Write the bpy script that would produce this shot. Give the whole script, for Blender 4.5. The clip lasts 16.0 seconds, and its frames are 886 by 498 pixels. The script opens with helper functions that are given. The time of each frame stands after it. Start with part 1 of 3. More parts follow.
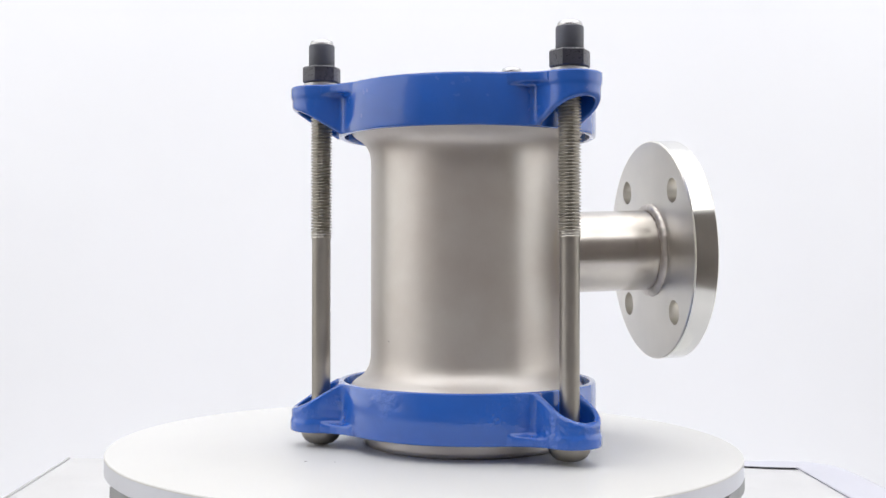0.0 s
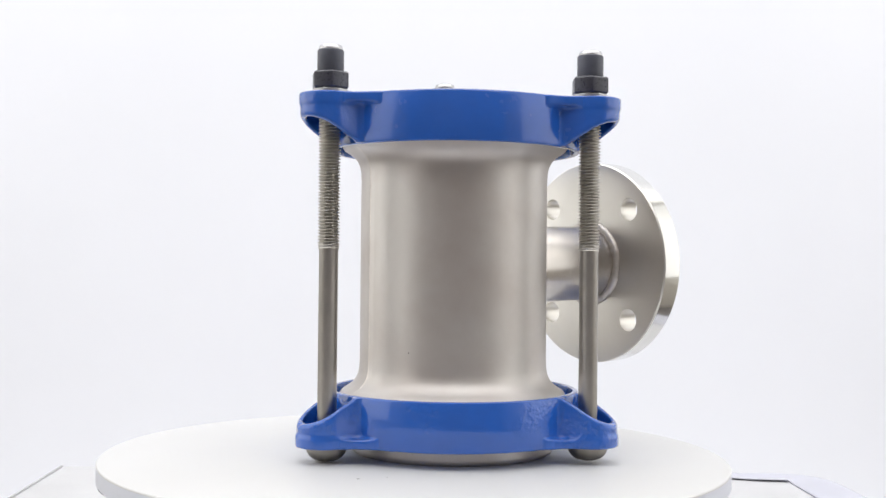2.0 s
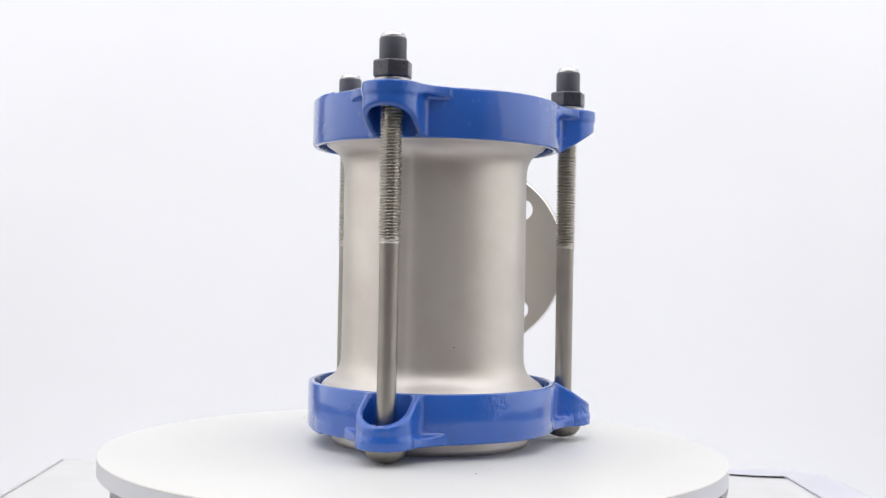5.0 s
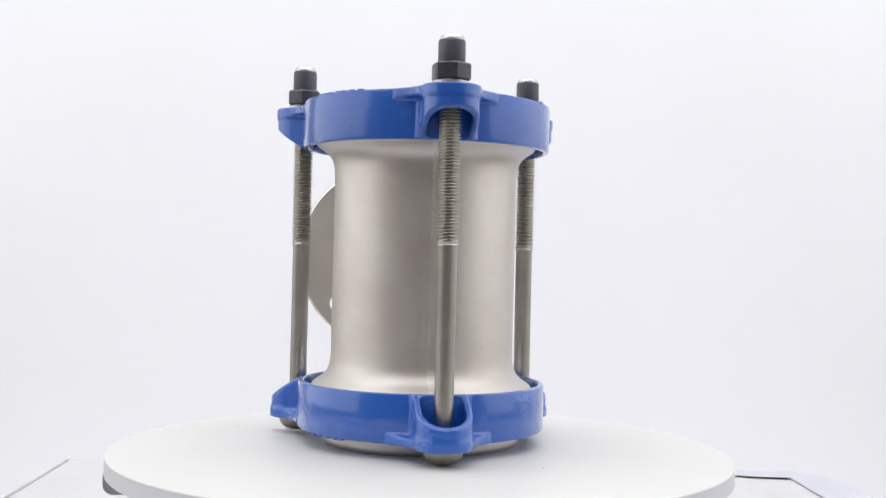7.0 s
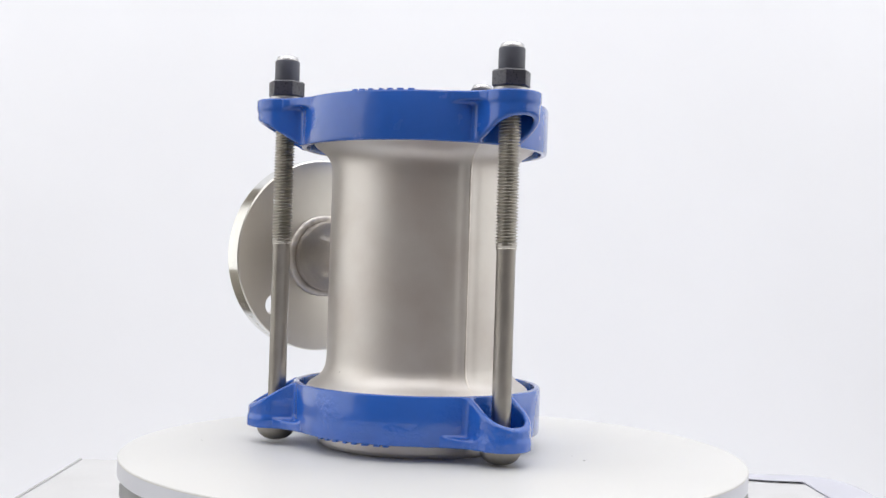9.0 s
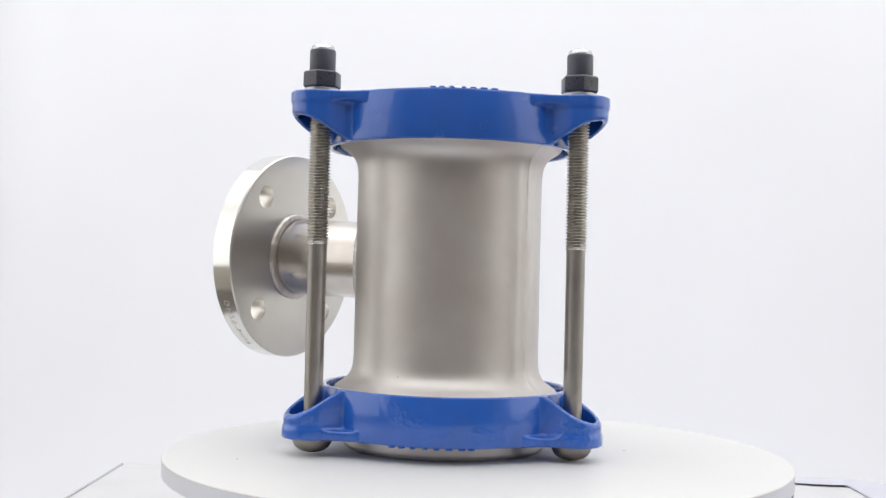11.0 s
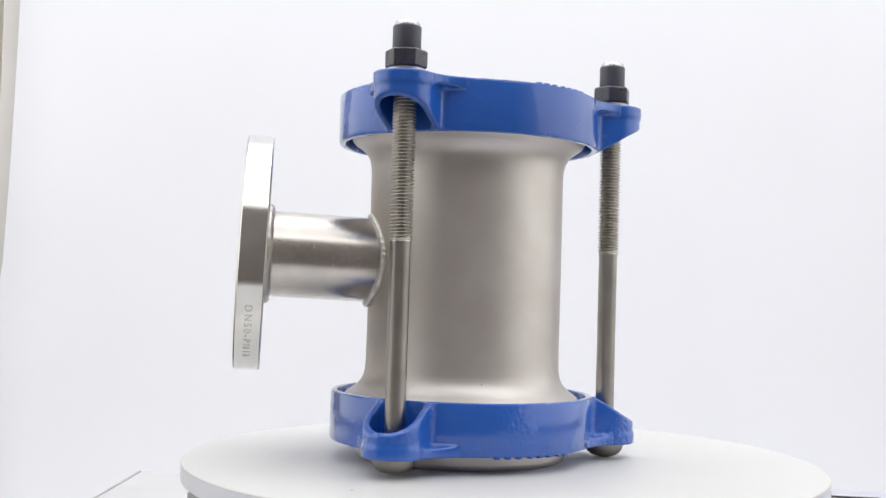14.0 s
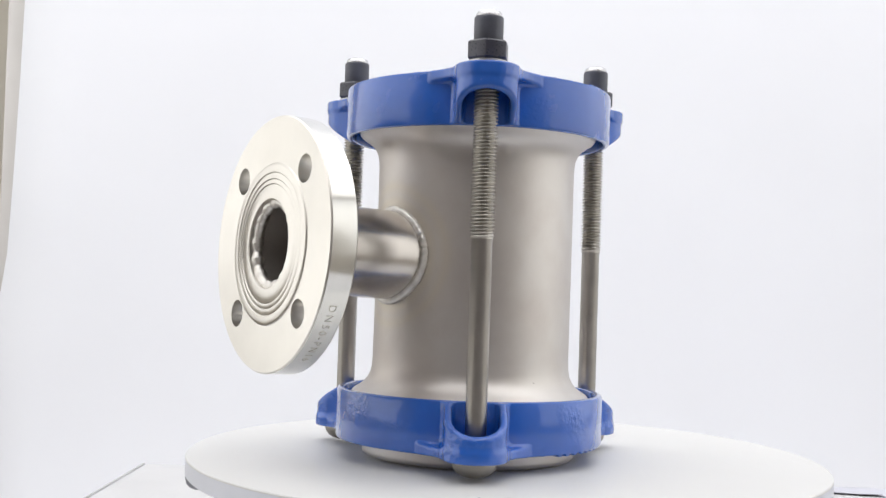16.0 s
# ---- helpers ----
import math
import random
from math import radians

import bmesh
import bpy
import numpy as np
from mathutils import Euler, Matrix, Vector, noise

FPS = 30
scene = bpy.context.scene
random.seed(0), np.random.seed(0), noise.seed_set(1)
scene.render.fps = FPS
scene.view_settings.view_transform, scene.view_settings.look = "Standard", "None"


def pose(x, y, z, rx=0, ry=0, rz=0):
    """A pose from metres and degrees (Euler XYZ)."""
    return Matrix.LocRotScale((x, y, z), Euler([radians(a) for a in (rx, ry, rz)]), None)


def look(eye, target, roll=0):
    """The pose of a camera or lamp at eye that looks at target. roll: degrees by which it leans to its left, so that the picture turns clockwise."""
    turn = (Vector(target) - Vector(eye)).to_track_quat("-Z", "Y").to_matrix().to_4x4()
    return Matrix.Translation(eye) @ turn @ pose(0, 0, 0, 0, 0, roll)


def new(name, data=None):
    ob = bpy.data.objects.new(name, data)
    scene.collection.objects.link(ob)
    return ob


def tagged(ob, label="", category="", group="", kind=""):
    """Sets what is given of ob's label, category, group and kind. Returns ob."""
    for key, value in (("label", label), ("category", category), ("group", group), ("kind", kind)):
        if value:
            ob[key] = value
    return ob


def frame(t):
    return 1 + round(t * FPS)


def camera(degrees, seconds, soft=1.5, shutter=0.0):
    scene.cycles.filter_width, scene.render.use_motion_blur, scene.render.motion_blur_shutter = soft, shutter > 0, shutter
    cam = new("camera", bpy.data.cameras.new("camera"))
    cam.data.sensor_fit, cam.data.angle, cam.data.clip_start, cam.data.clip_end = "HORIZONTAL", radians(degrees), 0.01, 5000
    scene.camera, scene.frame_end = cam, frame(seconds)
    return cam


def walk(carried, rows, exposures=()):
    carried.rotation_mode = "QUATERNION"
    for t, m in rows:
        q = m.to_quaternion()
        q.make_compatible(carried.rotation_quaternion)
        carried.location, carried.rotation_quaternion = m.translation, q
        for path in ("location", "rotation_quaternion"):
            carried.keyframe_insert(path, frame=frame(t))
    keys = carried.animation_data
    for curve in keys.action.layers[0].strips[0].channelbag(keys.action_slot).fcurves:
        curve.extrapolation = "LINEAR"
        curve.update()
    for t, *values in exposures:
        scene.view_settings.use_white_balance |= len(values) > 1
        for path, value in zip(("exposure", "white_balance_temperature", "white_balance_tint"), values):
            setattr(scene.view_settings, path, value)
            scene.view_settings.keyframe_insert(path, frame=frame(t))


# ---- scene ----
# seconds, camera x, y, z, yaw, pitch, lean, and the turn of the turntable
TRACK = [
    (0, 0.0040, -0.8109, 0.1335, -0.539, 0.580, 0.488, 4.91),
    (0.5, 0.0059, -0.8109, 0.1346, -0.433, 0.595, 0.559, 10.50),
    (1, 0.0060, -0.8119, 0.1333, -0.532, 0.651, 0.624, 17.10),
    (1.5, 0.0065, -0.8155, 0.1348, -0.731, 1.048, 0.758, 23.81),
    (2, 0.0074, -0.8178, 0.1343, -0.723, 1.124, 0.870, 30.51),
    (2.5, 0.0079, -0.8178, 0.1329, -0.839, 1.176, 0.783, 37.52),
    (3, 0.0081, -0.8169, 0.1322, -0.804, 1.068, 0.773, 44.09),
    (3.5, 0.0079, -0.8185, 0.1331, -0.783, 1.001, 0.954, 50.64),
    (4, 0.0080, -0.8204, 0.1323, -0.741, 1.042, 0.996, 57.31),
    (6.5, 0.0058, -0.8212, 0.1343, -0.669, 0.797, 1.233, 89.40),
    (7, 0.0043, -0.8224, 0.1331, -0.615, 1.001, 1.170, 95.92),
    (7.5, 0.0056, -0.8223, 0.1346, -0.298, 0.976, 1.310, 102.59),
    (8, 0.0050, -0.8228, 0.1343, -0.226, 0.836, 1.150, 109.10),
    (8.5, 0.0047, -0.8226, 0.1341, -0.117, 0.924, 1.328, 115.30),
    (11, -0.0029, -0.8218, 0.1274, 1.666, 1.489, 1.070, 146.80),
    (11.5, -0.0022, -0.8109, 0.1183, 2.543, 1.725, 0.769, 153.42),
    (12, -0.0051, -0.8058, 0.1144, 2.129, 1.957, 0.940, 159.98),
    (12.5, -0.0071, -0.8017, 0.1169, 2.540, 2.137, 1.252, 166.33),
    (13, -0.0059, -0.8004, 0.1173, 2.688, 1.952, 1.138, 172.69),
    (13.5, -0.0076, -0.8025, 0.1182, 2.571, 2.175, 1.214, 179.25),
    (14, -0.0095, -0.8050, 0.1176, 2.547, 2.264, 1.299, 185.44),
    (14.5, -0.0084, -0.8045, 0.1183, 2.591, 2.044, 1.224, 191.58),
    (15, -0.0078, -0.8053, 0.1187, 2.418, 2.035, 1.368, 197.29),
    (15.5, -0.0095, -0.8089, 0.1179, 2.622, 1.939, 1.406, 203.71),
    (16, -0.0112, -0.8064, 0.1205, 2.667, 1.859, 1.628, 210.69)
]


def aim(x, y, z, yaw, pitch, lean):
    a, b = radians(yaw), radians(pitch)
    way = Vector((-math.sin(a) * math.cos(b), math.cos(a) * math.cos(b), math.sin(b)))
    return look((x, y, z), Vector((x, y, z)) + way, lean)


cam = camera(43.72, 16.0, soft=1.45)
walk(cam, [(r[0], aim(*r[1:7])) for r in TRACK], exposures=[(0, 0.82), (4, 0.82), (6.5, 0.755), (16, 0.755)])

# ---------------------------------------------------------------- light
world = bpy.data.worlds.new("room_air")
scene.world = world
world.use_nodes = True
world.node_tree.nodes["Background"].inputs[0].default_value = (0.75, 0.8, 0.9, 1)
world.node_tree.nodes["Background"].inputs[1].default_value = 0.05


def area_lamp(name, eye, target, width, height, watts, colour=(1, 1, 1)):
    data = bpy.data.lights.new(name, "AREA")
    data.shape, data.size, data.size_y, data.energy, data.color = "RECTANGLE", width, height, watts, colour
    ob = new(name, data)
    ob.matrix_world = look(eye, target)
    return ob


area_lamp("softbox_top", (0.0, -0.15, 1.52), (0.0, -0.10, 0.30), 3.2, 2.4, 20.5, (1.0, 0.995, 0.985))
area_lamp("softbox_left", (-1.22, 0.0, 0.49), (0.0, 0.0, 0.25), 1.70, 1.15, 3.8, (0.97, 0.985, 1.0))
area_lamp("softbox_right", (1.25, 0.04, 0.49), (0.0, 0.04, 0.25), 1.62, 1.15, 3.2, (0.96, 0.98, 1.0))
# two unseen fill lamps, added to brighten the upper and lower backdrop
area_lamp("backdrop_fill", (0.0, 0.10, 1.35), (0.0, 0.80, 0.05), 2.0, 0.35, 2.78, (0.985, 0.99, 1.0))
area_lamp("backdrop_fill_low", (0.0, 0.42, -0.62), (0.0, 0.80, 0.10), 1.9, 0.25, 2.6, (0.97, 0.98, 1.0))
# unseen fill high behind the camera, added to brighten front and room
area_lamp("front_fill", (0.0, -1.60, 1.80), (0.0, -1.60, 0.0), 3.2, 0.6, 4.8, (1.0, 0.985, 0.96))


# ---------------------------------------------------------------- materials
def material(name, colour, rough, metal=0.0, grain=600.0, grain_bump=0.02, stain=25.0, stain_amount=0.08,
             rough_span=0.06, coat=0.0, second=None, stretch=(1, 1, 1), ripple=0.0):
    m = bpy.data.materials.new(name)
    m.use_nodes = True
    nt = m.node_tree
    b = nt.nodes["Principled BSDF"]
    b.inputs["Metallic"].default_value = metal
    b.inputs["Coat Weight"].default_value = coat
    b.inputs["Coat Roughness"].default_value = 0.07
    tc = nt.nodes.new("ShaderNodeTexCoord")
    mp = nt.nodes.new("ShaderNodeMapping")
    mp.inputs["Scale"].default_value = stretch
    nt.links.new(tc.outputs["Object"], mp.inputs["Vector"])
    big = nt.nodes.new("ShaderNodeTexNoise")
    big.inputs["Scale"].default_value, big.inputs["Detail"].default_value = stain, 5
    fine = nt.nodes.new("ShaderNodeTexNoise")
    fine.inputs["Scale"].default_value, fine.inputs["Detail"].default_value = grain, 3
    nt.links.new(tc.outputs["Object"], big.inputs["Vector"])
    nt.links.new(mp.outputs["Vector"], fine.inputs["Vector"])
    mix = nt.nodes.new("ShaderNodeMix")
    mix.data_type = "RGBA"
    low = second or tuple(c * (1 - 2 * stain_amount) for c in colour)
    mix.inputs[6].default_value, mix.inputs[7].default_value = (*low, 1), (*colour, 1)
    ramp = nt.nodes.new("ShaderNodeMapRange")
    ramp.inputs[1].default_value, ramp.inputs[2].default_value = 0.3, 0.62
    nt.links.new(big.outputs[0], ramp.inputs[0])
    nt.links.new(ramp.outputs[0], mix.inputs[0])
    nt.links.new(mix.outputs[2], b.inputs["Base Color"])
    rr = nt.nodes.new("ShaderNodeMapRange")
    rr.inputs[1].default_value, rr.inputs[2].default_value = 0.25, 0.75
    rr.inputs[3].default_value, rr.inputs[4].default_value = max(0.03, rough - rough_span), rough + rough_span
    nt.links.new(fine.outputs[0], rr.inputs[0])
    nt.links.new(rr.outputs[0], b.inputs["Roughness"])
    bump = nt.nodes.new("ShaderNodeBump")
    bump.inputs["Strength"].default_value, bump.inputs["Distance"].default_value = grain_bump, 0.001
    nt.links.new(fine.outputs[0], bump.inputs["Height"])
    nt.links.new(bump.outputs[0], b.inputs["Normal"])
    if ripple:
        mask = nt.nodes.new("ShaderNodeTexNoise")
        mask.inputs["Scale"].default_value = 26
        nt.links.new(tc.outputs["Object"], mask.inputs["Vector"])
        gate = nt.nodes.new("ShaderNodeMapRange")
        gate.inputs[1].default_value, gate.inputs[2].default_value = 0.50, 0.66
        nt.links.new(mask.outputs[0], gate.inputs[0])
        runs = nt.nodes.new("ShaderNodeTexNoise")
        runs.inputs["Scale"].default_value, runs.inputs["Detail"].default_value = 300, 2
        nt.links.new(tc.outputs["Object"], runs.inputs["Vector"])
        much = nt.nodes.new("ShaderNodeMath")
        much.operation = "MULTIPLY"
        nt.links.new(gate.outputs[0], much.inputs[0])
        nt.links.new(runs.outputs[0], much.inputs[1])
        rough_paint = nt.nodes.new("ShaderNodeBump")
        rough_paint.inputs["Strength"].default_value, rough_paint.inputs["Distance"].default_value = ripple, 0.001
        nt.links.new(much.outputs[0], rough_paint.inputs["Height"])
        nt.links.new(bump.outputs[0], rough_paint.inputs["Normal"])
        bump = rough_paint
        nt.links.new(bump.outputs[0], b.inputs["Normal"])
    if coat:
        nt.links.new(bump.outputs[0], b.inputs["Coat Normal"])
    return m


STEEL_SATIN = material("satin_steel", (0.61, 0.585, 0.562), 0.45, 1.0, 1500, 0.004, 22, 0.06, 0.03, second=(0.535, 0.495, 0.470), stretch=(1, 1, 0.15))
STEEL_TURNED = material("turned_steel", (0.715, 0.694, 0.654), 0.31, 1.0, 1500, 0.0, 30, 0.03, 0.01)
STEEL_PIPE = material("brushed_pipe", (0.64, 0.605, 0.57), 0.26, 1.0, 900, 0.0, 40, 0.07, 0.02)
STEEL_ROD = material("dull_rod_steel", (0.45, 0.43, 0.405), 0.325, 1.0, 900, 0.003, 40, 0.08, 0.015, stretch=(1, 1, 0.2))
STEEL_THREAD = material("thread_steel", (0.54, 0.52, 0.485), 0.32, 1.0, 900, 0.0, 60, 0.06, 0.04)
STEEL_WELD = material("weld_steel", (0.72, 0.70, 0.67), 0.42, 1.0, 900, 0.25, 160, 0.12, 0.04)
STEEL_MARK = material("engraved_steel", (0.60, 0.58, 0.53), 0.45, 1.0, 900, 0.05, 60, 0.05)
STEEL_HEAD = material("bolt_head_steel", (0.30, 0.28, 0.25), 0.42, 1.0, 600, 0.05, 80, 0.1)
ZINC = material("washer_zinc", (0.50, 0.50, 0.51), 0.38, 1.0, 600, 0.03, 60, 0.05)
TIP_STEEL = material("dull_rod_end", (0.58, 0.58, 0.60), 0.26, 1.0, 600, 0.05, 60, 0.1)
BLUE = material("blue_epoxy", (0.017, 0.112, 0.51), 0.24, 0.0, 70, 0.12, 30, 0.05, 0.05, coat=0.8, ripple=0.28)
BLUE_PEEL = material("blue_epoxy_orange_peel", (0.017, 0.112, 0.51), 0.22, 0.0, 70, 0.14, 30, 0.05, 0.05, coat=0.9, ripple=1.0)
for paint in (BLUE, BLUE_PEEL):
    paint.node_tree.nodes["Principled BSDF"].inputs["Specular IOR Level"].default_value = 0.35
BLACK = material("black_nut_coating", (0.050, 0.050, 0.068), 0.30, 0.0, 700, 0.06, 60, 0.15, 0.06)
CAP_BLACK = material("matt_black_cap", (0.080, 0.085, 0.112), 0.42, 0.0, 800, 0.10, 80, 0.12, 0.06)
RUBBER = material("black_rubber", (0.012, 0.012, 0.014), 0.6, 0.0, 500, 0.08, 40, 0.1)
WHITE_TOP = material("white_laminate", (0.672, 0.672, 0.668), 0.45, 0.0, 900, 0.03, 9, 0.012, 0.05)
# white edge; the blue tone is bounced light put into the colour
EDGE_BOUNCE = material("white_edge_blue_bounce", (0.70, 0.72, 0.79), 0.35, 0.0, 500, 0.02, 12, 0.02, 0.04)
FOOT_GREY = material("grey_block_plastic", (0.34, 0.35, 0.365), 0.5, 0.0, 500, 0.05, 40, 0.08)
PAPER = material("white_backdrop_paper", (0.835, 0.85, 0.903), 0.8, 0.0, 350, 0.03, 3, 0.01, 0.05)
# white paper darkened to lavender: its soft shade is in the colour
SHEET = material("shaded_white_paper", (0.54, 0.545, 0.615), 0.8, 0.0, 350, 0.03, 12, 0.02, 0.05)
EDGE_STRIP = material("grey_edge_strip", (0.52, 0.52, 0.54), 0.5, 0.0, 400, 0.04, 30, 0.06)
BOARD = material("pale_grey_board", (0.60, 0.60, 0.615), 0.55, 0.0, 500, 0.04, 14, 0.03, 0.05)
FOAM = material("grey_foam_board", (0.62, 0.60, 0.585), 0.8, 0.0, 300, 0.04, 10, 0.03)
WALL_PAINT = material("beige_wall_paint", (0.74, 0.70, 0.62), 0.85, 0.0, 160, 0.08, 4, 0.04)
ROOM_DARK = material("grey_room_paint", (0.26, 0.235, 0.225), 0.85, 0.0, 120, 0.08, 3, 0.05)
PIT = material("dark_pit", (0.09, 0.08, 0.075), 0.7, 0.0, 400, 0.1, 50, 0.1)
SPECK = material("dark_dirt", (0.35, 0.34, 0.33), 0.8, 0.0, 400, 0.1, 50, 0.1)


def turned(m, axis, amount):
    """Lathe-turned faces: gloss drawn out across the tool marks."""
    nt = m.node_tree
    t = nt.nodes.new("ShaderNodeTangent")
    t.direction_type, t.axis = "RADIAL", axis
    b = nt.nodes["Principled BSDF"]
    b.inputs["Anisotropic"].default_value = amount
    nt.links.new(t.outputs[0], b.inputs["Tangent"])


def heat_tint(m, centre, reach, colour):
    """A straw-coloured ring that welding left on the steel."""
    nt = m.node_tree
    b = nt.nodes["Principled BSDF"]
    plain = b.inputs["Base Color"].links[0].from_socket
    tc = nt.nodes.new("ShaderNodeTexCoord")
    far = nt.nodes.new("ShaderNodeVectorMath")
    far.operation = "DISTANCE"
    far.inputs[1].default_value = centre
    nt.links.new(tc.outputs["Object"], far.inputs[0])
    ramp = nt.nodes.new("ShaderNodeValToRGB")
    stops = ramp.color_ramp.elements
    stops[0].position, stops[0].color = 0.0, (0.55, 0.55, 0.55, 1)
    stops[1].position, stops[1].color = 1.0, (0, 0, 0, 1)
    for at, much in ((0.66, 0.55), (0.74, 0.15), (0.84, 0.50), (0.92, 0.10)):
        stops.new(at).color = (much, much, much, 1)
    scale = nt.nodes.new("ShaderNodeMath")
    scale.operation = "DIVIDE"
    scale.inputs[1].default_value = reach
    nt.links.new(far.outputs["Value"], scale.inputs[0])
    nt.links.new(scale.outputs[0], ramp.inputs[0])
    mix = nt.nodes.new("ShaderNodeMix")
    mix.data_type = "RGBA"
    mix.inputs[7].default_value = (*colour, 1)
    nt.links.new(ramp.outputs[0], mix.inputs[0])
    nt.links.new(plain, mix.inputs[6])
    nt.links.new(mix.outputs[2], b.inputs["Base Color"])


turned(STEEL_TURNED, "X", 0.75)
STEEL_BARREL = material("satin_barrel_steel", (0.605, 0.581, 0.56), 0.49, 1.0, 1500, 0.004, 22, 0.06, 0.03, second=(0.535, 0.495, 0.470), stretch=(1, 1, 0.15))
heat_tint(STEEL_BARREL, (0.0692, 0.0074, 0.139), 0.056, (0.60, 0.545, 0.455))
STEEL_SEAM = material("tinted_weld", (0.67, 0.63, 0.59), 0.46, 1.0, 900, 0.02, 90, 0.10, 0.05)
STEEL_RIM = material("polished_rim", (0.74, 0.735, 0.71), 0.14, 1.0, 900, 0.0, 30, 0.04, 0.015)


# ---------------------------------------------------------------- mesh helpers
def mesh_from(name, bm, mat, sharp=35.0):
    bmesh.ops.recalc_face_normals(bm, faces=bm.faces)
    me = bpy.data.meshes.new(name)
    for f in bm.faces:
        f.smooth = True
    bm.to_mesh(me)
    bm.free()
    me.set_sharp_from_angle(angle=radians(sharp))
    me.materials.append(mat)
    return me


def part(name, bm, mat, parent, label="", sharp=35.0):
    ob = new(name, mesh_from(name, bm, mat, sharp))
    ob.parent = parent
    if label:
        tagged(ob, label)
    return ob


def thing(name, bm, mat, label, category, kind="", group="", sharp=35.0):
    return tagged(new(name, mesh_from(name, bm, mat, sharp)), label, category, group, kind)


def lathe(profile, segments=96, closed=True, bm=None, wave=None):
    """Turns (radius, z) points round z; a closed profile meets its own start."""
    bm = bm or bmesh.new()
    rings = []
    for r, z in profile:
        ring = []
        for k in range(segments):
            a = 2 * math.pi * k / segments
            q = wave(a, r, z) if wave else r
            ring.append(bm.verts.new((q * math.cos(a), q * math.sin(a), z)))
        rings.append(ring)
    pairs = list(zip(rings, rings[1:])) + ([(rings[-1], rings[0])] if closed else [])
    for p, q in pairs:
        for k in range(segments):
            j = (k + 1) % segments
            bm.faces.new((p[k], p[j], q[j], q[k]))
    if not closed:
        for ring in (rings[0], rings[-1]):
            bm.faces.new(ring)
    return bm


def box(x0, y0, z0, x1, y1, z1, bevel=0.0, bm=None):
    bm = bm or bmesh.new()
    made = bmesh.ops.create_cube(bm, size=1.0, matrix=Matrix.Translation(((x0 + x1) / 2, (y0 + y1) / 2, (z0 + z1) / 2))
                                 @ Matrix.Diagonal((x1 - x0, y1 - y0, z1 - z0, 1)))
    if bevel:
        edges = {e for v in made["verts"] for e in v.link_edges}
        bmesh.ops.bevel(bm, geom=list(edges), offset=bevel, segments=3, profile=0.5, affect="EDGES")
    return bm


def prism(outline, z0, z1, bm=None):
    bm = bm or bmesh.new()
    low = [bm.verts.new((x, y, z0)) for x, y in outline]
    top = [bm.verts.new((x, y, z1)) for x, y in outline]
    bm.faces.new(low[::-1])
    bm.faces.new(top)
    for k in range(len(low)):
        j = (k + 1) % len(low)
        bm.faces.new((low[k], low[j], top[j], top[k]))
    return bm


def tube(path, radius_at, sides=10, bm=None):
    """A closed tube round a loop of points."""
    bm = bm or bmesh.new()
    n = len(path)
    middle = sum(path, Vector()) / n
    rings = []
    for k, p in enumerate(path):
        along = (path[(k + 1) % n] - path[k - 1]).normalized()
        out = p - middle
        out = (out - along * out.dot(along)).normalized()
        side = along.cross(out)
        r = radius_at(k)
        rings.append([bm.verts.new(p + out * r * math.cos(2 * math.pi * s / sides) + side * r * math.sin(2 * math.pi * s / sides))
                      for s in range(sides)])
    for k in range(n):
        p, q = rings[k], rings[(k + 1) % n]
        for s in range(sides):
            j = (s + 1) % sides
            bm.faces.new((p[s], p[j], q[j], q[s]))
    return bm


# ---------------------------------------------------------------- the room and the backdrop
def build_room():
    thing("wall_north", box(-1.9, 1.6, -0.9, 1.9, 1.7, 1.9), WALL_PAINT, "plain beige painted room wall behind the backdrop", "wall", "structure")
    # unseen, added behind the camera; its dark paint darkens the barrel's middle reflection
    thing("wall_south", box(-1.9, -2.1, -0.9, 1.9, -2.0, 1.9), ROOM_DARK, "unseen dark grey wall added for the barrel's dark middle reflection", "wall", "structure")
    thing("wall_west", box(-2.0, -2.1, -0.9, -1.9, 1.7, 1.9), WALL_PAINT, "plain beige painted room side wall", "wall", "structure")
    thing("wall_east", box(1.9, -2.1, -0.9, 2.0, 1.7, 1.9), WALL_PAINT, "plain beige painted room side wall", "wall", "structure")
    thing("floor", box(-2.0, -2.1, -1.0, 2.0, 1.7, -0.9), ROOM_DARK, "plain grey room floor under the table", "floor", "structure")
    thing("ceiling", box(-2.0, -2.1, 1.9, 2.0, 1.7, 2.0), PAPER, "plain white room ceiling", "ceiling", "structure")


def build_backdrop():
    # white paper hanging behind the table; its left edge bows
    bm = bmesh.new()
    grid = []
    for z in (-0.85, -0.5, -0.25, -0.1, 0.0, 0.05, 0.093, 0.12, 0.148, 0.18, 0.21, 0.274, 0.33, 0.40, 0.46, 0.53, 0.62, 0.8, 1.1, 1.35):
        left = float(np.interp(z, (-0.08, 0.093, 0.148, 0.274, 0.40, 0.53), (-0.775, -0.741, -0.7335, -0.728, -0.724, -0.721)))
        row = []
        for k in range(25):
            x = left + (1.35 - left) * k / 24
            row.append(bm.verts.new((x, 0.8 + 0.003 * math.sin(x * 5 + z * 2), z)))
        grid.append(row)
    for p, q in zip(grid, grid[1:]):
        for k in range(24):
            bm.faces.new((p[k], p[k + 1], q[k + 1], q[k]))
    ob = thing("backdrop", bm, PAPER, "plain white paper backdrop hanging behind the table", "backdrop", "structure")
    m = ob.modifiers.new("thick", "SOLIDIFY")
    m.thickness, m.offset = 0.001, 1
    thing("backdrop_board", box(-0.7525, 0.8125, -0.9, 1.38, 0.8225, 1.35, 0.002), FOAM,
          "pale grey foam board standing behind the white paper", "board")


